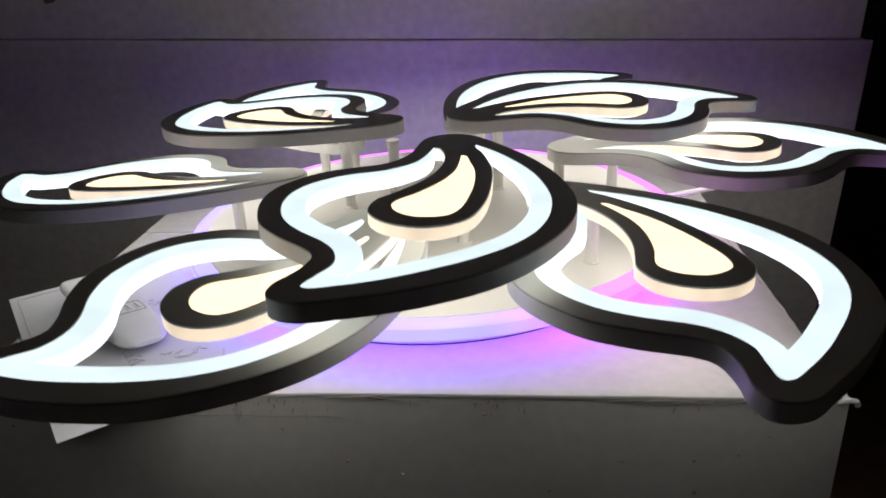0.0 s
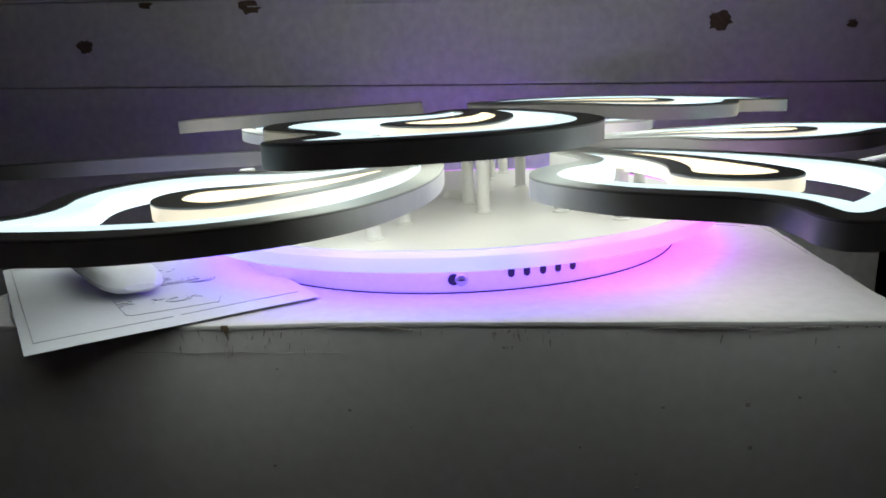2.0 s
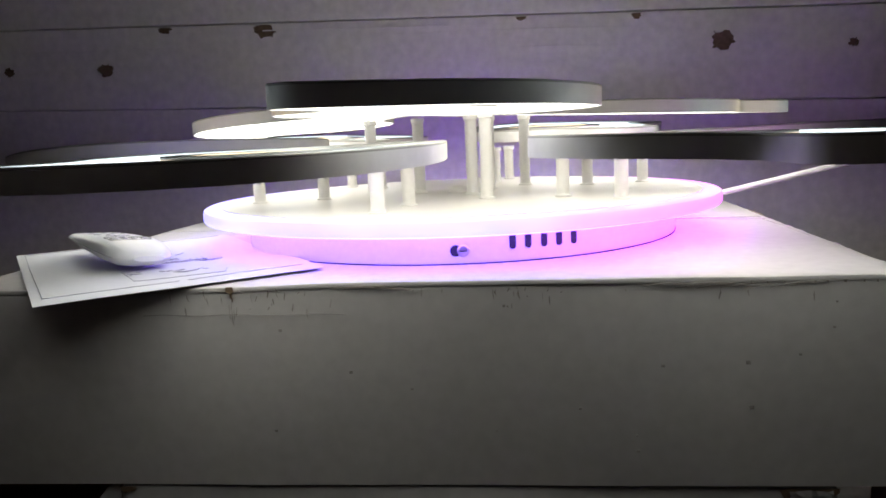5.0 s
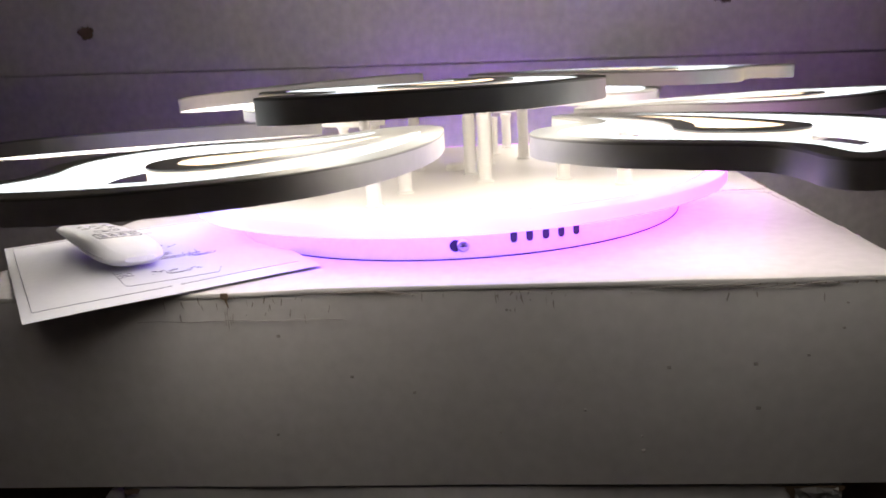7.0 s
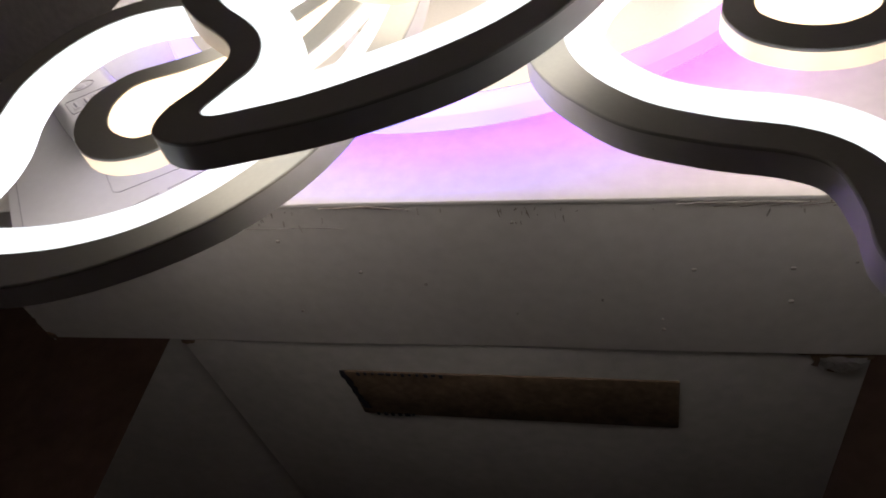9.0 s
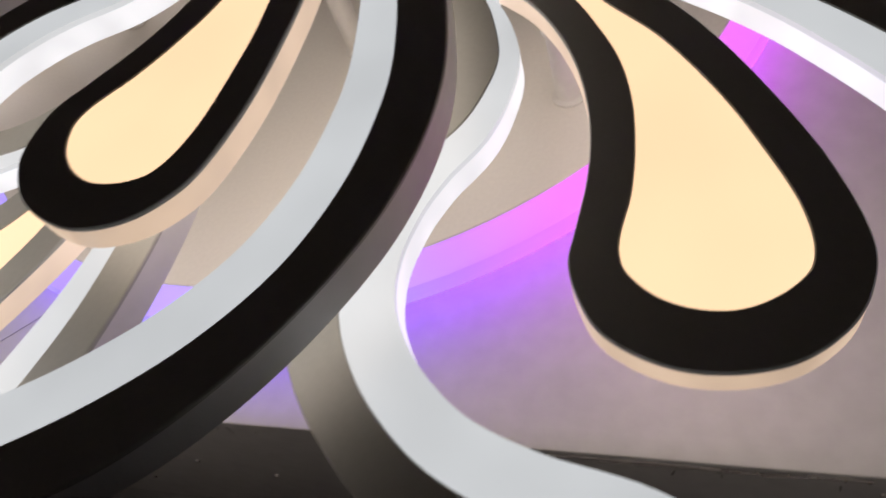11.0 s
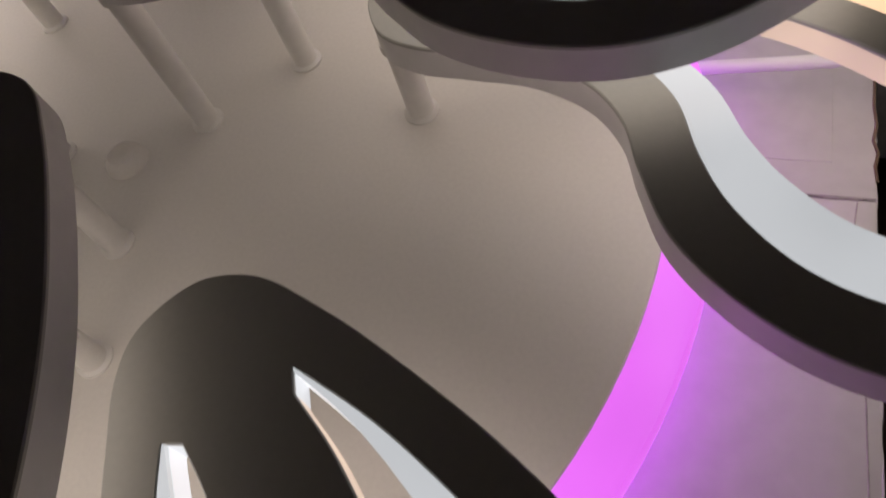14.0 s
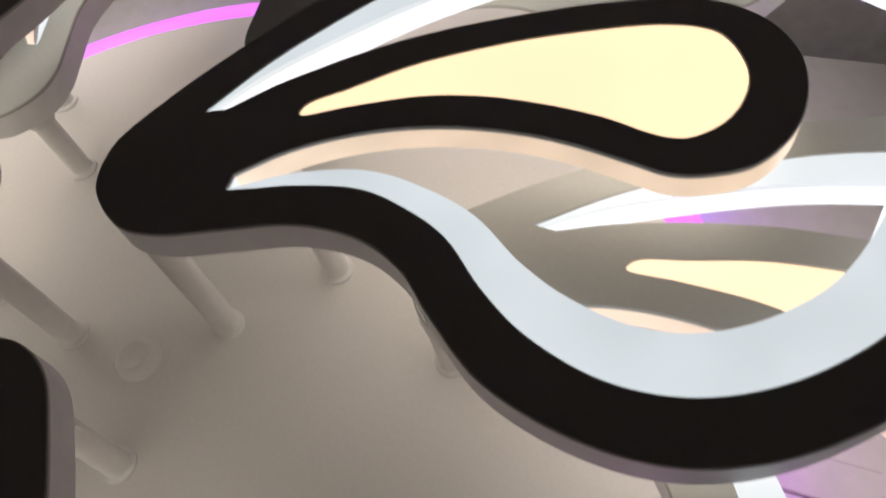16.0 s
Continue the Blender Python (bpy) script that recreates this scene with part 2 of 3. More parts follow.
# The petal's curves in plan, stem towards the lamp's middle, in millimetres.
OUTLINE = [(133.6, 6.878), (136.5, 19.26), (146.5, 31.26), (165, 40.56), (187.7, 49.57), (222.3, 60.4), (250.3, 66.78), (278.3, 70.45), (306.5, 71.44), (344.7, 68.07), (375, 59.06), (403.3, 43.41), (427.8, 21.64), (448.9, -4.362), (464.5, -32.64), (473.4, -63.53), (478.3, -96.05), (478.6, -126.8), (477.2, -151.8), (465.2, -167.3), (449.2, -164.4), (433.5, -149.7), (414.5, -139.5), (397.1, -144.6), (370.3, -162.6), (340.2, -176.1), (309.9, -178.3), (283.6, -174.8), (260.7, -164.6), (241.5, -146.3), (227.3, -122), (222.6, -96.93), (220.6, -75.86), (211.8, -57.05), (194.2, -41.5), (171.7, -31.54), (151, -22.53), (138.3, -10.97)]
OPENING = [(179.9, 27.42), (208.6, 39.23), (239.2, 47.61), (269.5, 52.99), (299.7, 54.38), (339.7, 50.52), (368, 42.24), (393.2, 29.88), (416.3, 11.41), (434.2, -13.17), (446.4, -40.38), (454.8, -69.35), (461, -99.83), (462.4, -127.8), (461.6, -142.6), (455.1, -147.9), (441.6, -137.5), (428.4, -126.9), (409.5, -125.2), (389.9, -131.8), (363.1, -148.6), (336.4, -159.2), (311, -161.3), (289.1, -157.7), (270.8, -149.3), (255.5, -135), (244.4, -114.6), (239.6, -94.37), (237.6, -72.28), (230, -54.14), (219.2, -39.21), (200.4, -26.97), (187.6, -21.03), (177.8, -16.44)]
DROP = [(182.2, -10.25), (202.3, -9.832), (223.1, -13.72), (243.3, -21.2), (261.2, -31.24), (277.6, -43.73), (291.9, -58.36), (304.3, -74.62), (312.6, -85.46), (324.2, -92.12), (338.4, -95.23), (355.6, -90.32), (369.3, -79.73), (379.5, -63.99), (381.9, -46.31), (377.4, -31.38), (367, -18.62), (342, -3.942), (311.3, 8.167), (278, 18.32), (250, 23.47), (213.1, 25.51), (188.1, 23.43)]
PANEL = [(212.4, 3.988), (230.9, -1.748), (255.8, -10.98), (275.4, -23.04), (292.7, -38.35), (306.3, -53.4), (314.9, -66.28), (321.1, -73.17), (328.6, -76.61), (341, -75.97), (352.7, -69.97), (361.1, -59.95), (364.6, -45.53), (361.5, -34.06), (346.8, -22.02), (321.2, -10.35), (296.2, -1.228), (262.6, 6.97), (234, 8.896), (217, 9.869)]


def ease(t):
    t = min(max(t, 0.0), 1.0)
    return t * t * (3 - 2 * t)


def petal_meshes():
    outline, opening = spline(OUTLINE), shifted(spline(OPENING, closed=False), -0.0010, closed=False)
    drop, panel = spline(DROP, closed=False), spline(PANEL)
    panel = shifted(panel, 0.0010 if area_of(panel) > 0 else -0.0010)
    hole = opening + drop
    # The lip narrows to nothing towards the stem on either side of the drop, sooner on its hollow side.
    along = (0.0, 0.03, 0.06, 0.10, 0.14, 0.18, 0.30, 0.50, 0.58, 0.64, 0.75, 0.79, 0.83, 0.86, 0.89, 0.92, 0.96, 1.0)
    wide = (0.0004, 0.0040, 0.0088, 0.0125, 0.0152, 0.0163, 0.0166, 0.0168, 0.0192, 0.0184, 0.0188, 0.0172, 0.0138, 0.0112, 0.0092, 0.0073, 0.0038, 0.0004)
    lip_in = shifted(opening, lambda s: -float(np.mean(np.interp([s - 0.012, s, s + 0.012], along, wide))), closed=False)
    # The lip's inner edge turns its sharp corner at the tip on one point.
    corner = Vector((0.4451, -0.1128))
    for i, p in enumerate(opening):
        if (p - Vector((0.4596, -0.1428))).length < 0.034:
            away = ease(((p - Vector((0.4596, -0.1428))).length - 0.010) / 0.024)
            lip_in[i] = corner.lerp(lip_in[i], away)
    lip_out = shifted(opening, 0.0012, closed=False)
    under_hole = shifted(opening, 0.0010, closed=False) + shifted(drop, 0.0060, closed=False)
    wall_back = [a.lerp(b, 0.12) for a, b in zip(lip_in, lip_out)]
    lip_edge = [a.lerp(b, -0.012) for a, b in zip(lip_in, lip_out)]
    return {
        "face": mesh_of("face", solid([outline, hole, panel], -0.0016, 0.0, 0.0005), 40),
        "side_wall": mesh_of("side_wall", ribbon(shifted(outline, 0.0016 if area_of(outline) > 0 else -0.0016), outline, -THICK, -0.0016, True), 40),
        "diffuser_lip": mesh_of("diffuser_lip", ribbon(lip_edge, lip_out, -0.0030, -0.0005, False), 40),
        "diffuser_wall": mesh_of("diffuser_wall", ribbon(lip_in, wall_back, -THICK + 0.001, -0.0008, False), 40),
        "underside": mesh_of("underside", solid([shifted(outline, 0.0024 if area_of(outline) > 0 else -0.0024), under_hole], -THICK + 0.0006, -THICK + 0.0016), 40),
        "drop_wall": mesh_of("drop_wall", ribbon(shifted(drop, 0.0018, closed=False), drop, -0.0112, -0.0016, False), 40),
        "end_wall": mesh_of("end_wall", ribbon(shifted([opening[-1], drop[0]], 0.0016, closed=False), [opening[-1], drop[0]], -THICK + 0.001, -0.0016, False), 40),
        "end_wall.001": mesh_of("end_wall", ribbon(shifted([drop[-1], opening[0]], 0.0016, closed=False), [drop[-1], opening[0]], -THICK + 0.001, -0.0016, False), 40),
        "drop_panel": mesh_of("drop_panel", solid([shifted(panel, -0.002 if area_of(panel) > 0 else 0.002)], -0.0030, -0.0005), 40),
    }


def ceiling_lamp():
    lamp = tagged(new("ceiling_lamp"), "lit petal ceiling lamp lying face up on a white carton", "lamp")
    base = part("base", lathe([(0, 0.0027), (0.2225, 0.0027), (0.2235, 0.0035), (0.2235, 0.0311), (0.215, 0.0311), (0, 0.0311)]), BASE, lamp, "white round base drum with vents")
    part("ring", lathe([(0.2240, 0.0316), (0.2640, 0.0304), (0.2664, 0.0309), (0.2674, 0.0322), (0.2676, 0.0345), (0.2674, 0.0392), (0.2664, 0.0418), (0.2640, 0.0430), (0.2515, 0.0432), (0.2495, 0.0430), (0.2240, 0.0316)], 128), RING, lamp, "acrylic ring glowing from blue to magenta")
    # Extra glow added under the ring to colour the drum and carton.
    part("ring_underglow", lathe([(0.2240, 0.0292), (0.2600, 0.0292), (0.2600, 0.0300), (0.2240, 0.0312), (0.2240, 0.0292)], 128), HALO, lamp, "blue to magenta glow added under the ring")
    part("plate", lathe([(0, 0.0316), (0.235, 0.0316), (0.2490, 0.0426), (0.2500, 0.0434), (0.2494, PLATE_Z), (0, PLATE_Z)], 128), PLATE, lamp, "white round mounting plate")
    part("centre_cap", lathe([(0.0108, PLATE_Z), (0.0106, PLATE_Z + 0.0016), (0.0098, PLATE_Z + 0.0040), (0.0084, PLATE_Z + 0.0060), (0.0068, PLATE_Z + 0.0066), (0.0054, PLATE_Z + 0.0060), (0.0040, PLATE_Z + 0.0050), (0, PLATE_Z + 0.0047)], 32), PLATE, lamp, m=Matrix.Translation((-0.002, 0.004, 0)))
    # A near-black ring is put in for the shaded gap at the drum's foot.
    part("foot_gap_shade", lathe([(0.2200, 0.0025), (0.2241, 0.0025), (0.2241, 0.0033), (0.2200, 0.0033), (0.2200, 0.0025)]), GAPSHADE, lamp, "thin dark ring for the shaded gap under the drum")
    # vents and screws round the drum
    vent = solid([[Vector((0.0027 * math.cos(a), 0.0065 * (1 if math.sin(a) >= 0 else -1) + 0.0027 * math.sin(a))) for a in (math.pi * (k + 0.5) / 8 for k in range(16))]], -0.0005, 0.0006)
    vent_me = mesh_of("vent", vent, 40)
    for a in VENTS:
        part("vent", vent_me, HOLE, base, m=pose(0, 0, 0, 0, 0, a) @ pose(0.2235, 0, 0.0222, 90, 0, 90))
    head = mesh_of("screw", lathe([(0.0050, 0), (0.0050, 0.0012), (0.0038, 0.0026), (0.0012, 0.0030), (0.0010, 0.0018), (0, 0.0016)], 20), 40)
    dark = mesh_of("screw_hole", lathe([(0, 0.0001), (0.0046, 0.0001), (0.0046, 0.0006), (0, 0.0006)], 20), 40)
    for a in (-83.2, 193.0, 73.0):
        at = pose(0, 0, 0, 0, 0, a) @ pose(0.2233, 0, 0.0137, 90, 0, 90)
        screw = part("screw", head, STEEL, base, "small zinc cross-head screw", at)
        part("screw_slot", block(-0.0028, 0.0028, -0.0004, 0.0004, 0.0024, 0.0031), HOLE, screw)
        part("screw_hole", dark, HOLE, base, m=at @ Matrix.Translation((-0.006, 0, 0)))
    # petals
    meshes = petal_meshes()
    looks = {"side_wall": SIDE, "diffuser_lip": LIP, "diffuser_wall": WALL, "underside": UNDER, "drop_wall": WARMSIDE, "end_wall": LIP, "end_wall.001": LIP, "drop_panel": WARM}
    labels = {"side_wall": "white painted outer edge", "diffuser_lip": "white glowing acrylic lip", "diffuser_wall": "bright white acrylic inner wall", "underside": "white glowing underside", "drop_wall": "warm glowing acrylic edge", "end_wall": "white acrylic end by the stem", "end_wall.001": "white acrylic end by the stem", "drop_panel": "warm yellow glowing drop panel"}

    # One petal has a tip that was bent down and outwards.
    bent = {key: me.copy() for key, me in meshes.items()}
    for me in bent.values():
        for v in me.vertices:
            w = ease((v.co.x - 0.35) / 0.09) * ease((-0.02 - v.co.y) / 0.10)
            v.co += Vector((-0.0033, -0.0048, -0.0016)) * w

    def petal(m, label, meshes):
        face = part("petal", meshes["face"], FACE, lamp, label, m)
        for key in labels:
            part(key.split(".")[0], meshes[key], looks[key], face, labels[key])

    def post(r, angle, top):
        h = top - THICK - PLATE_Z
        p = lathe([(0, 0), (0.0080, 0), (0.0080, 0.0012), (0.0062, 0.0022), (0.0060, 0.004), (0.0060, h - 0.006), (0.0064, h - 0.0045), (0.0074, h - 0.004), (0.0074, h + 0.0005), (0, h + 0.0005)], 24)
        part("post", p, POST, lamp, m=pose(r * math.cos(radians(angle)), r * math.sin(radians(angle)), PLATE_Z))

    for k, (dx, dy, dz, tilt_x, tilt_y, turn) in LOW_SET.items():
        a = 18 + 60 * k
        m = pose(0, 0, LOW_Z, 0, 0, a) @ Matrix.Translation((0.17 + dx, dy, dz)) @ pose(0, 0, 0, tilt_x, tilt_y, turn) @ Matrix.Translation((-0.17, 0, 0))
        petal(m, "low leaf petal with dark face and white lit edge", bent if k == -1 else meshes)
        for r in (0.146, 0.212):
            post(r, a, LOW_Z)
    for k, (dx, dy, dz, tilt_x, tilt_y, turn) in HIGH_SET.items():
        a = 50 + 120 * k
        m = pose(0, 0, HIGH_Z, 0, 0, a) @ Matrix.Translation((0.0946 + dx, 0.0015 + dy, dz)) @ pose(0, 0, 0, 0, 0, -5.18) @ pose(0, 0, 0, tilt_x, tilt_y, turn) @ Matrix.Translation((-0.1928, -0.0074, 0))
        petal(m, "high leaf petal with dark face and white lit edge", meshes)
        for r, off in zip((0.0445, 0.101), POST_OFF[k]):
            post(r, a + off, HIGH_Z)
    return lamp


# How far the inner and outer post of each high petal stand off its line, in degrees.
POST_OFF = {-1: (4.0, 1.5), 0: (-3.5, -3.0), 1: (3.0, 1.0)}
VENTS = (-73.0, -69.7, -66.2, -62.8, -59.3)
# Small sags and turns of the petals: shift in metres, then tilts and turn in degrees.
LOW_SET = {-2: (0.0008, 0.0054, -0.0014, -0.16, 0.71, -2.31), -1: (0.0015, 0.0034, -0.0015, -0.82, 0.75, -1.35), 0: (0.0037, 0.0031, -0.0034, -0.82, -0.61, -1.51), 3: (0.0034, -0.0033, 0.0036, 4.93, 0.11, -1.77), 1: (-0.0015, -0.0037, 0.0077, 2.50, -2.13, -2.37), 2: (0.0015, 0.0003, 0.0022, 0.60, -2.20, -1.95)}
HIGH_SET = {-1: (-0.0028, 0.0027, -0.0008, -0.53, 0.45, 0.62), 0: (0.0011, -0.0026, 0.0014, 2.12, 0.74, -0.59), 1: (-0.0015, -0.0035, 0.0051, 1.68, 2.42, 4.04)}
ceiling_lamp()


# ---- the cartons under the lamp
def carton_under_lamp():
    box = tagged(new("carton"), "white cardboard carton carrying the lamp, scuffed edges", "box")
    box.matrix_basis = Matrix.Translation((0, 0.003, 0.0025))
    rng = random.Random(3)

    def bowed(x, y):
        """The lid's front edge has bowed up a little beside the paper."""
        return 0.0022 * ease((-0.226 - y) / 0.07) * ease((x + 0.15) / 0.1)

    def panel(name, x0, x1, y0, y1, z0, z1, wave):
        bm = bmesh.new()
        bmesh.ops.create_cube(bm, size=1)
        bmesh.ops.scale(bm, vec=(x1 - x0, y1 - y0, z1 - z0), verts=bm.verts)
        bmesh.ops.translate(bm, vec=((x0 + x1) / 2, (y0 + y1) / 2, (z0 + z1) / 2), verts=bm.verts)
        long = [e for e in bm.edges if e.calc_length() > 0.1]
        bmesh.ops.subdivide_edges(bm, edges=long, cuts=24, use_grid_fill=True)
        for v in bm.verts:
            n = noise.noise(v.co * 9 + Vector((0, 4, 1)))
            if y0 < -0.29 and v.co.z > -0.03:
                v.co.z += bowed(v.co.x, -0.303)
            v.co += Vector((0, n * wave if y1 - y0 < 0.01 else 0, n * wave if z1 - z0 < 0.01 else 0))
        return part(name, bm, CARD, box)

    # Board 4 mm thick; the lid is two flaps that meet along a seam.
    panel("front_panel", -0.368, 0.326, -0.302, -0.298, -0.152, -0.004, 0.0012)
    panel("back_panel", -0.368, 0.326, 0.298, 0.302, -0.152, -0.004, 0.001)
    part("side_panel", block(-0.372, -0.368, -0.302, 0.302, -0.152, -0.004), CARD, box)
    part("side_panel", block(0.326, 0.330, -0.302, 0.302, -0.152, -0.004), CARD, box)
    part("bottom_panel", block(-0.368, 0.326, -0.298, 0.298, -0.152, -0.148), CARD, box)
    # It has been crushed a little at its east end, so that its bottom edge slopes.
    for ob in box.children:
        for v in ob.data.vertices:
            v.co.z += (0.0027 + 0.0212 * v.co.x) * min(1.0, -v.co.z / 0.152)
    lid = block(-0.372, 0.330, -0.303, 0.0425, -0.004, 0.0, 0.0012)
    bmesh.ops.subdivide_edges(lid, edges=[e for e in lid.edges if e.calc_length() > 0.1], cuts=40, use_grid_fill=True)
    for v in lid.verts:
        v.co.z += bowed(v.co.x, v.co.y) + 0.0005 * noise.noise(v.co * 14) * ease((-0.225 - v.co.y) / 0.04)
    part("lid_flap", lid, CARD, box)
    part("lid_flap", block(-0.372, 0.330, 0.0433, 0.303, -0.004, 0.0004, 0.0012), CARD, box)
    # torn and scuffed spots along the front edge
    for x, w, h in ((0.190, 0.060, 0.0016), (0.262, 0.020, 0.0016)):
        pts = []
        for k in range(18):
            a = 2 * math.pi * k / 18
            q = 0.7 + 0.5 * rng.random()
            pts.append(Vector((x + w / 2 * math.cos(a) * q, -h / 2 + h / 2 * math.sin(a) * q - 0.0012)))
        s = solid([pts], 0, 0.0009)
        part("tear", s, DIRT_FOLD, box, m=pose(0, -0.3028, 0, 90, 0, 0))
    for k in range(52):
        x = rng.choice((rng.gauss(-0.150, 0.014), rng.gauss(0.066, 0.014), rng.gauss(-0.105, 0.012), rng.uniform(-0.20, 0.28)))
        h = rng.uniform(0.0008, 0.0085)
        z = -rng.choice((rng.uniform(0.001, 0.006), rng.uniform(0.002, 0.016)))
        lean, thick = rng.uniform(-0.0012, 0.0012), rng.uniform(0.00020, 0.00070)
        pts = [Vector((x, z)), Vector((x + thick, z - h * 0.3)), Vector((x + lean + thick * 0.6, z - h)), Vector((x + lean - thick * 0.5, z - h * 0.8)), Vector((x - thick, z - h * 0.4))]
        part("scuff", solid([pts], 0, 0.0003), rng.choice((SCRAPE, DIRT_FOLD, DIRT_FOLD)), box, m=pose(0, -0.3036, 0, 90, 0, 0))
    # The crease is a thin cord coloured darker for the fold's shade.
    part("crease", tube([(-0.205 + 0.0155 * k, -0.3028, -0.0205 + 0.0006 * math.sin(k * 1.7)) for k in range(11)], 0.00022, 6), DIRT_FOLD, box)
    # a notch knocked into the edge, the slit beside it and the streak below
    part("notch", solid([[Vector(p) for p in ((-0.1385, 0.0005), (-0.1335, 0.0005), (-0.1330, -0.0030), (-0.1345, -0.0050), (-0.1338, -0.0105), (-0.1352, -0.0070), (-0.1362, -0.0042), (-0.1386, -0.0032))]], 0, 0.0011), BROWN, box, m=pose(0, -0.3034, 0, 90, 0, 0))
    part("slit", solid([[Vector(p) for p in ((-0.060, -0.0012), (-0.045, -0.0008), (-0.030, 0.0004), (-0.012, -0.0018), (-0.002, -0.0030), (-0.016, -0.0028), (-0.034, -0.0012), (-0.046, -0.0016))]], 0, 0.0009), SCRAPE, box, m=pose(0, -0.3034, 0, 90, 0, 0))
    for k in range(3):
        x = -0.1370 + 0.0017 * k
        part("scuff", solid([[Vector((x, -0.012 - 0.002 * k)), Vector((x + 0.00025, -0.02)), Vector((x + 0.00015, -0.024 - 0.004 * (k % 2))), Vector((x - 0.0002, -0.022))]], 0, 0.0006), DIRT_FOLD, box, m=pose(0, -0.3033, 0, 90, 0, 0))
    for k in range(9):
        x, w = 0.225 + 0.0095 * k + rng.uniform(-0.003, 0.003), rng.uniform(0.0006, 0.0022)
        part("tear", solid([[Vector((x, -0.0012)), Vector((x + w, -0.0008)), Vector((x + w * 0.8, -0.0026)), Vector((x + w * 0.2, -0.0022))]], 0, 0.0008), SCRAPE, box, m=pose(0, -0.3034, 0, 90, 0, 0))
    # crushed corner and creases of the lid along the right edge, fold shade put in as darker cords
    for pts in (((0.3225, 0.041), (0.3205, 0.02), (0.3245, -0.03), (0.3255, -0.11)), ((0.3133, 0.0440), (0.3136, 0.10), (0.3128, 0.16), (0.3132, 0.28))):
        part("crease", tube([(x, y, -0.0001) for x, y in pts], 0.0004, 6), DIRT_FOLD, box)
    torn = [(0.3300, 0.052), (0.3292, 0.060), (0.3306, 0.067), (0.3288, 0.074), (0.3303, 0.083), (0.3294, 0.094), (0.3301, 0.110)]
    part("tear", tube([(x, y, 0.0006) for x, y in torn], 0.0007, 6), BROWN, box)
    part("crease", tube([(0.20 + 0.0125 * k, 0.0429 + 0.0006 * math.sin(k * 1.9), 0.0000) for k in range(11)], 0.0006, 6), DIRT_FOLD, box)
    for k in range(6):
        x, y = 0.270 + 0.008 * k, 0.034 - 0.004 * (k % 3)
        part("wrinkle", tube([(x, y, -0.0001), (x + 0.010, y - 0.004, 0.0004), (x + 0.019, y - 0.010, -0.0001)], 0.0007, 6), CARD, box)
    part("tape", block(0.06, 0.3128, 0.0610, 0.300, 0.0002, 0.0008, 0.0002), CARD, box, "wide white paper tape")
    # diagonal scratches and small flecks on the front
    for x in (0.176, 0.190, 0.205, 0.221, 0.236):
        part("scratch", tube([(x, -0.3036, -0.0055 + rng.uniform(0, 0.001)), (x + 0.012, -0.3036, -0.0032), (x + 0.024, -0.3036, -0.0018)], 0.00025, 5), SCRAPE, box)
    for k in range(16):
        x, z, r = rng.uniform(-0.33, 0.31), -rng.uniform(0.01, 0.13), rng.uniform(0.0004, 0.0011)
        part("fleck", block(x - r, x + r * 1.6, -0.3041, -0.3030, z - r, z + r), DIRT_FOLD, box)
    # the frayed card at the front right corner
    part("frayed_corner", tube([(0.322, -0.302, -0.002), (0.329, -0.3045, 0.0015), (0.333, -0.305, 0.001), (0.335, -0.304, -0.003)], 0.0022, 7), CARD, box)
    # the west front edge is frayed, its lower corner torn brown
    z = -0.020
    while z > -0.146:
        long = rng.uniform(0.010, 0.030)
        pts = [(-0.3712 + rng.uniform(-0.0006, 0.0010), -0.3022 - rng.uniform(0, 0.0006), z - long * k / 5) for k in range(6)]
        part("frayed_edge", tube(pts, rng.uniform(0.0005, 0.0011), 6), CARD, box)
        z -= long * rng.uniform(0.9, 1.3)
    part("tear", solid([[Vector(p) for p in ((-0.3725, -0.1570), (-0.3660, -0.1575), (-0.3650, -0.1530), (-0.3680, -0.1505), (-0.3715, -0.1490), (-0.3728, -0.1530))]], 0, 0.0012), BROWN, box, m=pose(0, -0.3024, 0, 90, 0, 0))
    y = -0.29
    while y < 0.28:
        long = rng.uniform(0.008, 0.05)
        n = 7
        pts = [(0.3292 + 0.0008 * math.sin(math.pi * k / n) * rng.uniform(0.3, 1.3), y + long * k / n, -0.0014 + 0.0012 * math.sin(math.pi * k / n) * rng.uniform(0.2, 1.2)) for k in range(n + 1)]
        part("frayed_edge", tube(pts, rng.uniform(0.0004, 0.0010), 6), CARD, box)
        y += long * rng.uniform(0.9, 1.8)
    return box


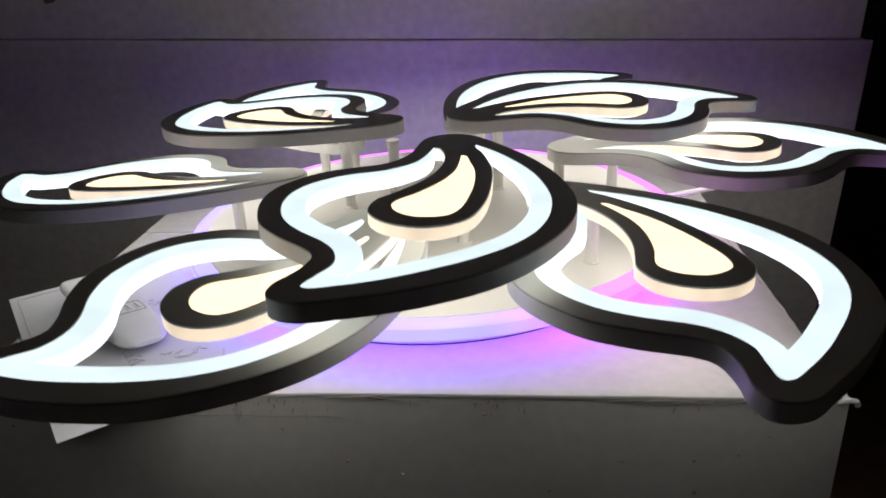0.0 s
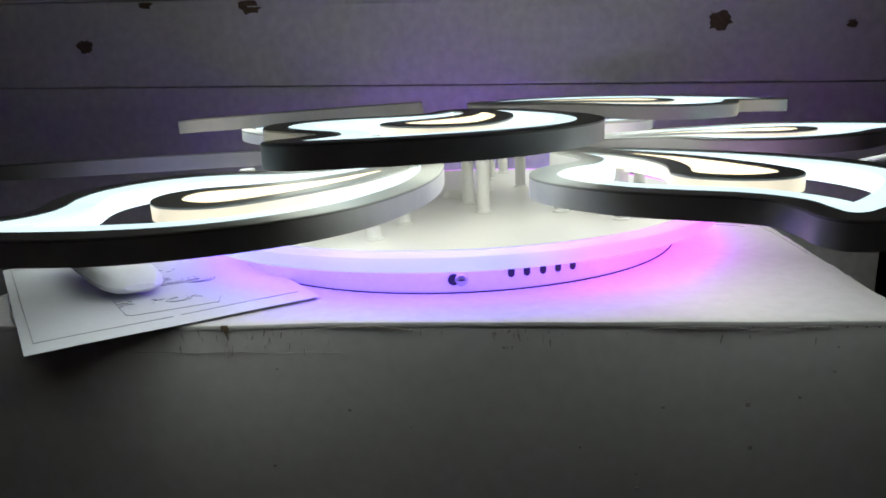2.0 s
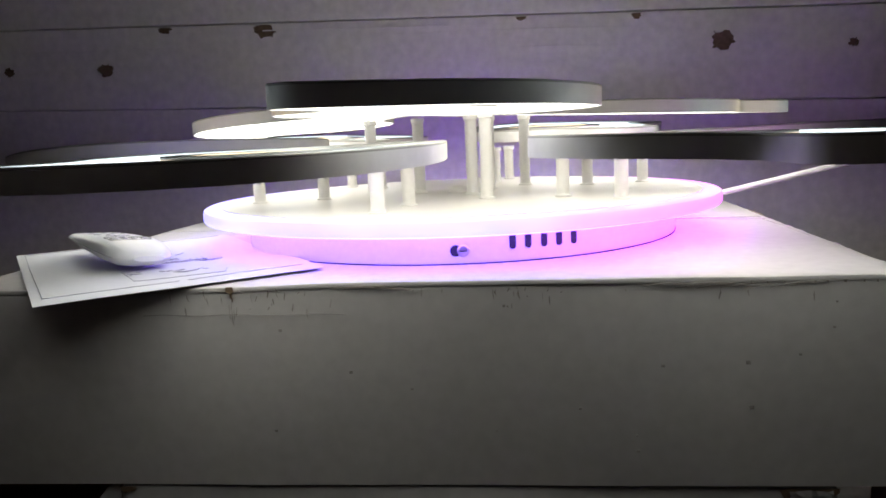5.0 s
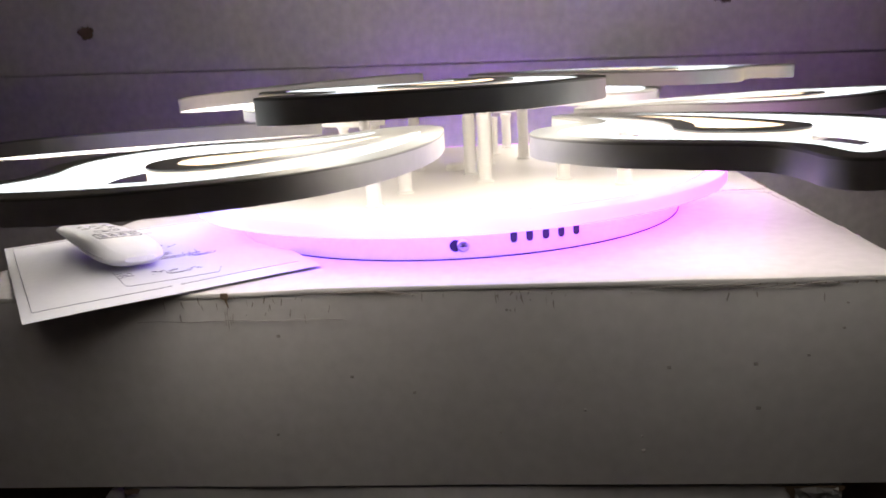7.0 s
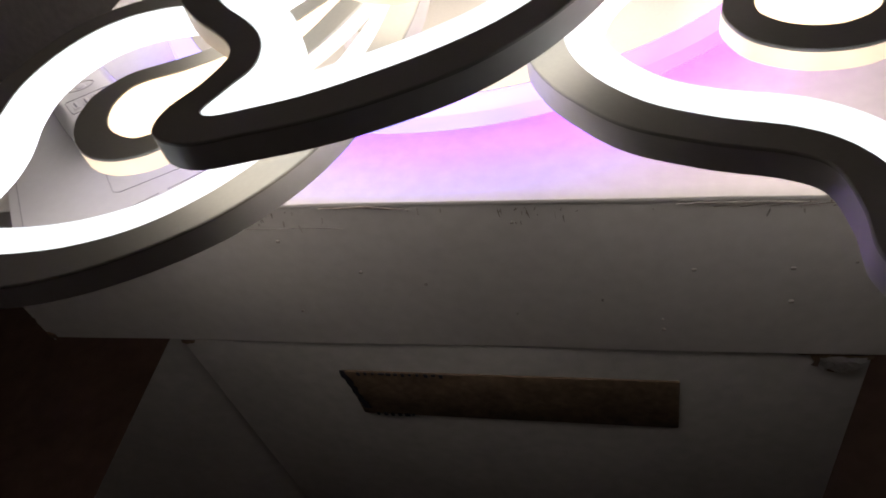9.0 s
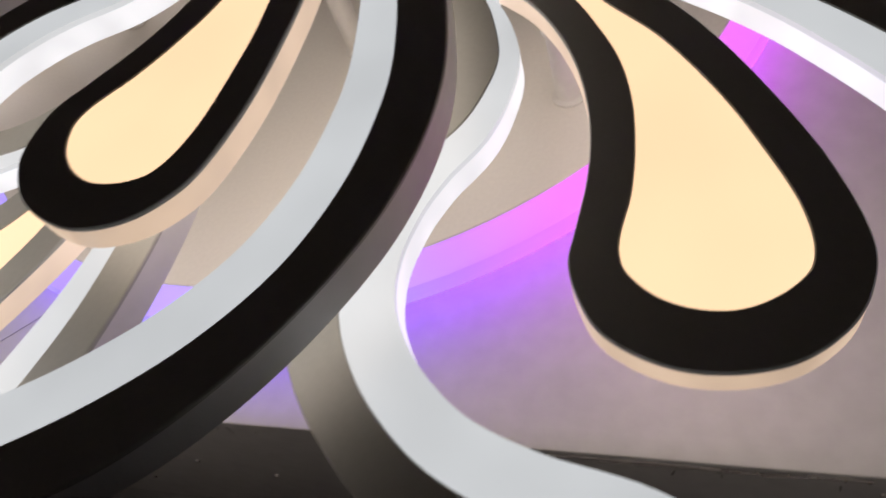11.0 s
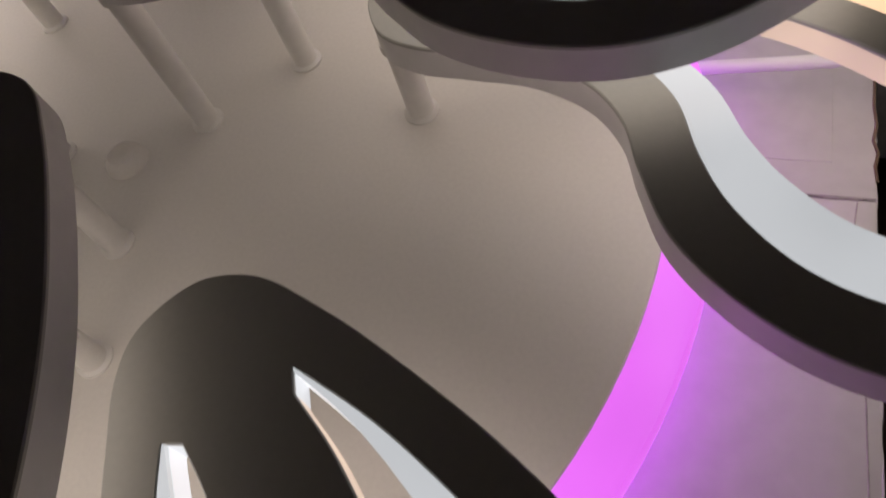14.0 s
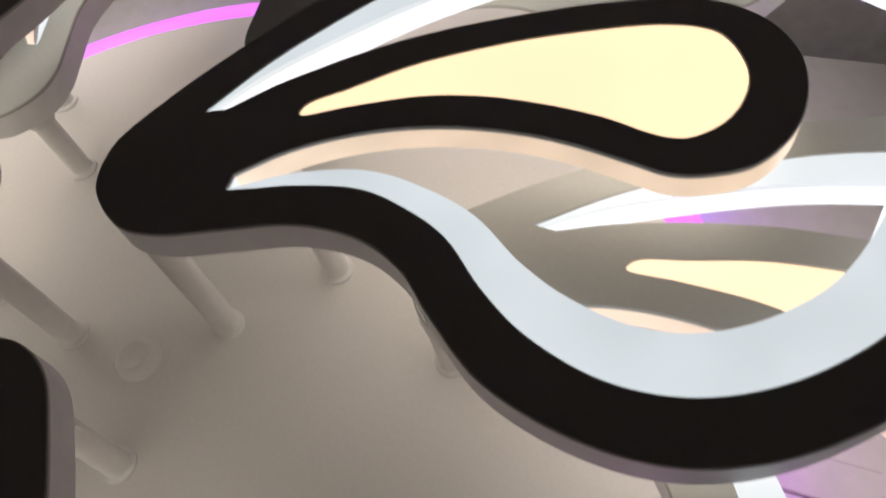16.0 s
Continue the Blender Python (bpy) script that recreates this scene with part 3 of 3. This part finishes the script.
def lower_carton():
    box = tagged(new("lower_carton"), "white cardboard carton under the first, torn corner", "box")
    box.matrix_basis = Matrix.Translation((0, 0.0055, -0.1486)) @ pose(0, 0, 0, 0, -1.215, 0) @ Matrix.Translation((0, 0, 0.1545))
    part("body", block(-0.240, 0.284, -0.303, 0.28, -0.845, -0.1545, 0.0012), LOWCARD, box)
    part("patch", block(-0.1045, 0.1640, -0.3050, -0.3032, -0.260, -0.1930, 0.0008), BROWN, box, "brown bare cardboard patch")
    rng = random.Random(8)
    for z, n in ((-0.1932, 12), (-0.2575, 6)):
        for k in range(n):
            x = -0.092 + 0.0065 * k
            part("print_mark", block(x, x + rng.uniform(0.002, 0.005), -0.3059, -0.3051, z - rng.uniform(0.002, 0.0045), z), HOLE, box)
    # the patch's west edge is torn and dark
    pts = [Vector((-0.1075 + 0.0005 * k + rng.uniform(-0.0012, 0.0012), -0.1915 - 0.0045 * k)) for k in range(14)]
    pts += [Vector((p.x + rng.uniform(0.0035, 0.0065), p.y)) for p in reversed(pts)]
    part("torn_edge", solid([pts], 0, 0.0009), HOLE, box, "dark torn edge of the patch", pose(0, -0.3050, 0, 90, 0, 0))
    # the torn corner: a ragged brown hole with crumpled card pushed into it
    pts = [Vector(p) for p in ((0.238, -0.1552), (0.246, -0.1560), (0.248, -0.1600), (0.2505, -0.1640), (0.2485, -0.1675), (0.2520, -0.1690), (0.2560, -0.1705), (0.2600, -0.1745), (0.2645, -0.1752), (0.2690, -0.1722), (0.2735, -0.1690), (0.2780, -0.1650), (0.2815, -0.1600), (0.2845, -0.1580), (0.2850, -0.1552))]
    part("torn_corner", solid([pts], 0, 0.0008), BROWN, box, "torn brown corner", pose(0, -0.3032, 0, 90, 0, 0))
    # crumpled card pushed into it: a creased sheet of uneven facets
    wad = bmesh.new()
    nx, nz = 9, 6
    grid = []
    for a in range(nx):
        row = []
        for b in range(nz):
            x, z = 0.2525 + 0.0275 * a / (nx - 1), -0.1560 - (0.006 + 0.0105 * math.sin(math.pi * (a + 1.2) / (nx + 0.6))) * b / (nz - 1)
            row.append(wad.verts.new((x + rng.uniform(-0.0008, 0.0008), -0.3042 - rng.uniform(0.0, 0.0030), z + rng.uniform(-0.0007, 0.0007))))
        grid.append(row)
    for a in range(nx - 1):
        for b in range(nz - 1):
            wad.faces.new((grid[a][b], grid[a + 1][b], grid[a + 1][b + 1]))
            wad.faces.new((grid[a][b], grid[a + 1][b + 1], grid[a][b + 1]))
    bmesh.ops.solidify(wad, geom=wad.faces[:], thickness=0.0008)
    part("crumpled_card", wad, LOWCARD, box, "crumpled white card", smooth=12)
    part("torn_edge", solid([[Vector(p) for p in ((-0.2400, -0.1550), (-0.2270, -0.1552), (-0.2290, -0.1585), (-0.2335, -0.1590), (-0.2370, -0.1605), (-0.2402, -0.1580))]], 0, 0.0009), BROWN, box, "torn brown spot at the corner", pose(0, -0.3032, 0, 90, 0, 0))
    # a flap folded out at the corner
    flap = solid([[Vector((-0.242, -0.1545)), Vector((-0.252, -0.157)), Vector((-0.535, -0.48)), Vector((-0.242, -0.48))]], -0.0035, 0.0)
    bmesh.ops.transform(flap, matrix=pose(-0.243, -0.300, 0, 0, 0, 9) @ Matrix.Translation((0.242, 0, 0)) @ pose(0, 0, 0, 90, 0, 0), verts=flap.verts)
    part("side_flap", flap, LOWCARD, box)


carton_under_lamp()
lower_carton()


# ---- the stacked cartons behind
def rear_cartons():
    rng = random.Random(5)
    lean = pose(0, 0.540, 0.1585, 0, 1.9, 0)
    spots = ((-0.737, 0.0751, 0.016), (0.392, 0.1018, 0.023), (0.601, 0.0924, 0.009), (-0.938, 0.0744, 0.011), (-0.612, 0.1460, 0.014), (-0.4164, 0.1398, 0.020), (0.0513, 0.1485, 0.009), (0.248, 0.1462, 0.009))
    rows = [(-0.72, -0.0008, (), -1.55, 0.686), (0.0008, 0.152, spots, -1.55, 0.665), (0.1535, 0.52, (), -1.55, 0.660)]
    for n, (z0, z1, holes, x0, x1) in enumerate(rows):
        box = tagged(new("rear_carton"), ("large grey-white carton with glue-torn spots" if holes else "large grey-white carton stacked behind the lamp"), "box", "stacked rear cartons")
        box.matrix_basis = lean @ Matrix.Translation((0, (0, 0.003, 0.0)[n], 0))
        part("body", block(x0 + 0.001, x1 - 0.001, 0.0045, 0.45, z0 + 0.001, z1 - 0.001, 0.004, 3), WALLCARD, box)
        # the front board bellies a little and has a bruised rim
        board = block(x0, x1, 0, 0.005, z0, z1, 0.0022, 3)
        bmesh.ops.subdivide_edges(board, edges=[e for e in board.edges if e.calc_length() > 0.1], cuts=30, use_grid_fill=True)
        for v in board.verts:
            v.co.y += 0.0022 * noise.noise(Vector((v.co.x * 5, n * 7, v.co.z * 9))) + 0.0008 * noise.noise(Vector((v.co.x * 23, n * 3, v.co.z * 40)))
            v.co.z += 0.0006 * noise.noise(Vector((v.co.x * 17, n * 11, 0)))
        part("front_board", board, WALLCARD, box)
        for x, z, r in holes:
            pts = [Vector((x + r * math.cos(2 * math.pi * k / 22) * rng.uniform(0.65, 1.15), z + 0.8 * r * math.sin(2 * math.pi * k / 22) * rng.uniform(0.6, 1.1))) for k in range(22)]
            pts = [Vector((p.x, min(p.y, z1 - 0.003))) for p in pts]
            part("torn_spot", solid([pts], 0.0, 0.0012), BROWN, box, "torn brown spot", pose(0, 0.0015 + 0.0022 * noise.noise(Vector((x * 5, n * 7, z * 9))) - 0.0018, 0, 90, 0, 0))
        if n == 1:
            for xa, xb, z in ((0.05, 0.60, 0.098), (-1.2, -0.5, 0.112), (-0.40, 0.66, 0.128)):
                part("crease", tube([(xa + (xb - xa) * k / 8, 0.0002, z + 0.0012 * math.sin(k * 2.1)) for k in range(9)], 0.0007, 6), WALLCARD, box)
            part("flap_edge", block(-0.42, 0.03, -0.0022, -0.0004, 0.1375, 0.1395), WALLCARD, box)


rear_cartons()


# ---- the sheet of instructions, the remote control and the cable
def instruction_sheet():
    sheet = tagged(new("instruction_sheet"), "white printed instruction sheet hanging over the carton's edge", "paper")
    sheet.matrix_basis = pose(-0.2420, -0.367, 0.0041, 0, 0, 129.5)
    w, h = 0.29, -0.205
    bm = bmesh.new()
    nx, ny = 24, 18
    grid = []
    for i in range(nx + 1):
        row = []
        for j in range(ny + 1):
            x, y = w * i / nx, h * j / ny
            row.append((x, y, 0.0008 * math.sin(x * 30) + 0.0007 * noise.noise(Vector((x * 12, y * 12, 2)))))
        grid.append(row)
    for dz in (0, -0.0003):
        vs = [[bm.verts.new((x, y, z + dz + 0.001)) for x, y, z in row] for row in grid]
        for i in range(nx):
            for j in range(ny):
                bm.faces.new((vs[i][j], vs[i + 1][j], vs[i + 1][j + 1], vs[i][j + 1]))
    part("sheet", bm, PAPER, sheet)

    def line(points, r=0.00018):
        part("print_line", tube([(x, y, 0.00135 + 0.0008 * math.sin(x * 30) + 0.0007 * noise.noise(Vector((x * 12, y * 12, 2)))) for x, y in points], r, 6), INK, sheet)

    def run(a, b, n=12):
        return [(a[0] + (b[0] - a[0]) * k / n, a[1] + (b[1] - a[1]) * k / n) for k in range(n + 1)]

    m = 0.010
    line(run((0.022, -0.007), (w - m, -0.007)))
    line(run((0.022, -0.007), (0.022, -0.098)))
    line(run((w - m, -m), (w - m, h + m)))
    line(run((0.022, -0.104), (0.022, h + m)))
    line(run((0.103, -0.069), (0.048, -0.070)) + run((0.044, -0.074), (0.036, -0.136)))
    line(run((0.036, -0.136), (0.052, -0.142), 6))
    rng = random.Random(4)
    for cx, cy, r, n in ((0.135, -0.1235, 0.020, 3), (0.121, -0.1446, 0.012, 3), (0.066, -0.113, 0.010, 2)):
        for k in range(n):
            q = r * (1 - 0.28 * k)
            line([(cx + q * math.cos(a) * 0.7, cy + q * math.sin(a)) for a in (2 * math.pi * i / 20 for i in range(17))], 0.00018)
    for k in range(26):
        x, y = rng.choice(((0.085, -0.075), (0.074, -0.097), (0.190, -0.118), (0.174, -0.128), (0.062, -0.120)))
        x, y = x + rng.uniform(-0.010, 0.010), y + rng.uniform(-0.007, 0.007)
        a, q = rng.uniform(0, 6.3), rng.uniform(0.002, 0.006)
        line([(x, y), (x + q * math.cos(a), y + q * math.sin(a))], 0.0002)
    cu = bpy.data.curves.new("print_text", "FONT")
    cu.body, cu.size, cu.extrude = "300W", 0.0095, 0.0001
    cu.align_x = "CENTER"
    cu.materials.append(INK)
    text = new("print_text", cu)
    text.parent = sheet
    text.matrix_basis = sheet.matrix_basis.inverted() @ pose(-0.3077, -0.1045, 0.0072, 0, 0, 27.8)
    for k in range(5):
        mark = part("print_mark", block(-0.0012, 0.0012, -0.0035, 0.0035, 0, 0.0003), INK, sheet)
        mark.matrix_basis = sheet.matrix_basis.inverted() @ pose(-0.337 + 0.0042 * k, -0.1225 + 0.0026 * k, 0.0070, 0, 0, 27.8 + (8 if k % 2 else -14))


def remote_control():
    """A boat-shaped wedge: chamfered flanks, a blunt end on the sheet and a keel that rises to a thin end."""
    rc = tagged(new("remote_control"), "white plastic remote control lying on the instruction sheet", "remote control")
    rc.matrix_basis = pose(-0.2285, -0.2440, 0.0090, 5, 2, 138)
    along = (0.0, 0.02, 0.07, 0.16, 0.30, 0.60, 0.90, 0.97, 1.0)
    wide = (0.0110, 0.0158, 0.0225, 0.0268, 0.0275, 0.0268, 0.0250, 0.0225, 0.0180)
    tops = (0.0085, 0.0108, 0.0140, 0.0180, 0.0215, 0.0228, 0.0226, 0.0222, 0.0215)
    lows = (0.0058, 0.0024, 0.0004, 0.0000, 0.0008, 0.0065, 0.0142, 0.0168, 0.0190)
    bm = bmesh.new()
    n, length = 48, 0.166
    rings = []

    def height(x):
        return float(np.interp(x / length, along, tops))

    for i in range(n + 1):
        q = 0.5 - 0.5 * math.cos(math.pi * i / n)
        w, top, low = (float(np.mean(np.interp([max(q - 0.015, 0), q, min(q + 0.015, 1)], along, v))) for v in (wide, tops, lows))
        t = top - low
        half = ((0.30 * w, low), (0.62 * w, low + 0.05 * t), (0.86 * w, low + 0.22 * t), (0.97 * w, low + 0.42 * t), (w, low + 0.52 * t), (0.985 * w, low + 0.60 * t), (0.90 * w, low + 0.82 * t), (0.78 * w, low + 0.955 * t), (0.70 * w, top), (0.30 * w, top + 0.0002))
        section = [(y, z) for y, z in half] + [(-y, z) for y, z in reversed(half)]
        rings.append([bm.verts.new((length * q, y, z)) for y, z in section])
    m = len(rings[0])
    for a, b in zip(rings, rings[1:]):
        for k in range(m):
            bm.faces.new((a[k], b[k], b[(k + 1) % m], a[(k + 1) % m]))
    bm.faces.new(rings[0])
    bm.faces.new(rings[-1][::-1])
    part("case", bm, PLASTIC, rc, smooth=38)
    # the seam between the two shells
    for side in (-1, 1):
        pts = []
        for k in range(3, 30):
            q = k / 31
            w, top, low = (float(np.interp(q, along, v)) for v in (wide, tops, lows))
            pts.append((length * q, side * (w + 0.00002), low + 0.52 * (top - low)))
        part("seam", tube(pts, 0.00018, 5), GREYKEY, rc)

    def drawn(points, r=0.00032):
        part("key_outline", tube([(x, y, height(x) + 0.0002) for x, y in points], r, 5), GREYKEY, rc)

    # a framed row of four keys, an oval key and two rows of small printed keys
    drawn([(0.044, -0.0165), (0.044, 0.0165), (0.046, 0.0175), (0.063, 0.0175), (0.065, 0.0165), (0.065, -0.0165), (0.063, -0.0175), (0.046, -0.0175), (0.044, -0.0165)])
    for y in (-0.0120, -0.0040, 0.0040, 0.0120):
        z = height(0.0545)
        key = part("key", block(0.0485, 0.0605, y - 0.0025, y + 0.0025, z - 0.001, z + 0.0007, 0.0003), PLASTIC, rc)
        part("key_mark", block(0.0500, 0.0590, y - 0.0006, y + 0.0006, z + 0.0006, z + 0.0009), GREYKEY, key)
    drawn([(0.083 + 0.0065 * math.cos(a), 0.0105 * math.sin(a)) for a in (2 * math.pi * k / 20 for k in range(21))])
    part("key", lathe([(0.0042, -0.001), (0.0042, 0.0006), (0.0036, 0.0009), (0, 0.0010)], 20), PLASTIC, rc, m=Matrix.Translation((0.083, 0, height(0.083))))
    for x in (0.104, 0.124):
        for y in (-0.0105, 0, 0.0105):
            key = part("key", lathe([(0.0040, -0.001), (0.0040, 0.0005), (0.0034, 0.0008), (0, 0.0009)], 18), PLASTIC, rc, m=Matrix.Translation((x, y, height(x))))
            part("key_mark", block(-0.0006, 0.0006, -0.0022, 0.0022, 0.0008, 0.0011), GREYKEY, key)


def mains_cable():
    c = tagged(part("mains_cable", tube([(0.215, 0.100, 0.015), (0.25, 0.103, 0.017), (0.28, 0.102, 0.0215), (0.30, 0.100, 0.026), (0.35, 0.096, 0.0375), (0.40, 0.092, 0.049), (0.45, 0.088, 0.0605), (0.50, 0.085, 0.071), (0.56, 0.081, 0.080), (0.62, 0.077, 0.081), (0.68, 0.072, 0.066), (0.73, 0.068, 0.02), (0.76, 0.064, -0.10), (0.775, 0.06, -0.40), (0.78, 0.06, -0.70), (0.79, 0.06, -0.83), (0.83, 0.05, -0.846), (0.95, 0.03, -0.8465)], 0.0033, 12), CABLE), "white mains cable rising from the lamp and hanging down", "cable")
    return c


instruction_sheet()
remote_control()
mains_cable()
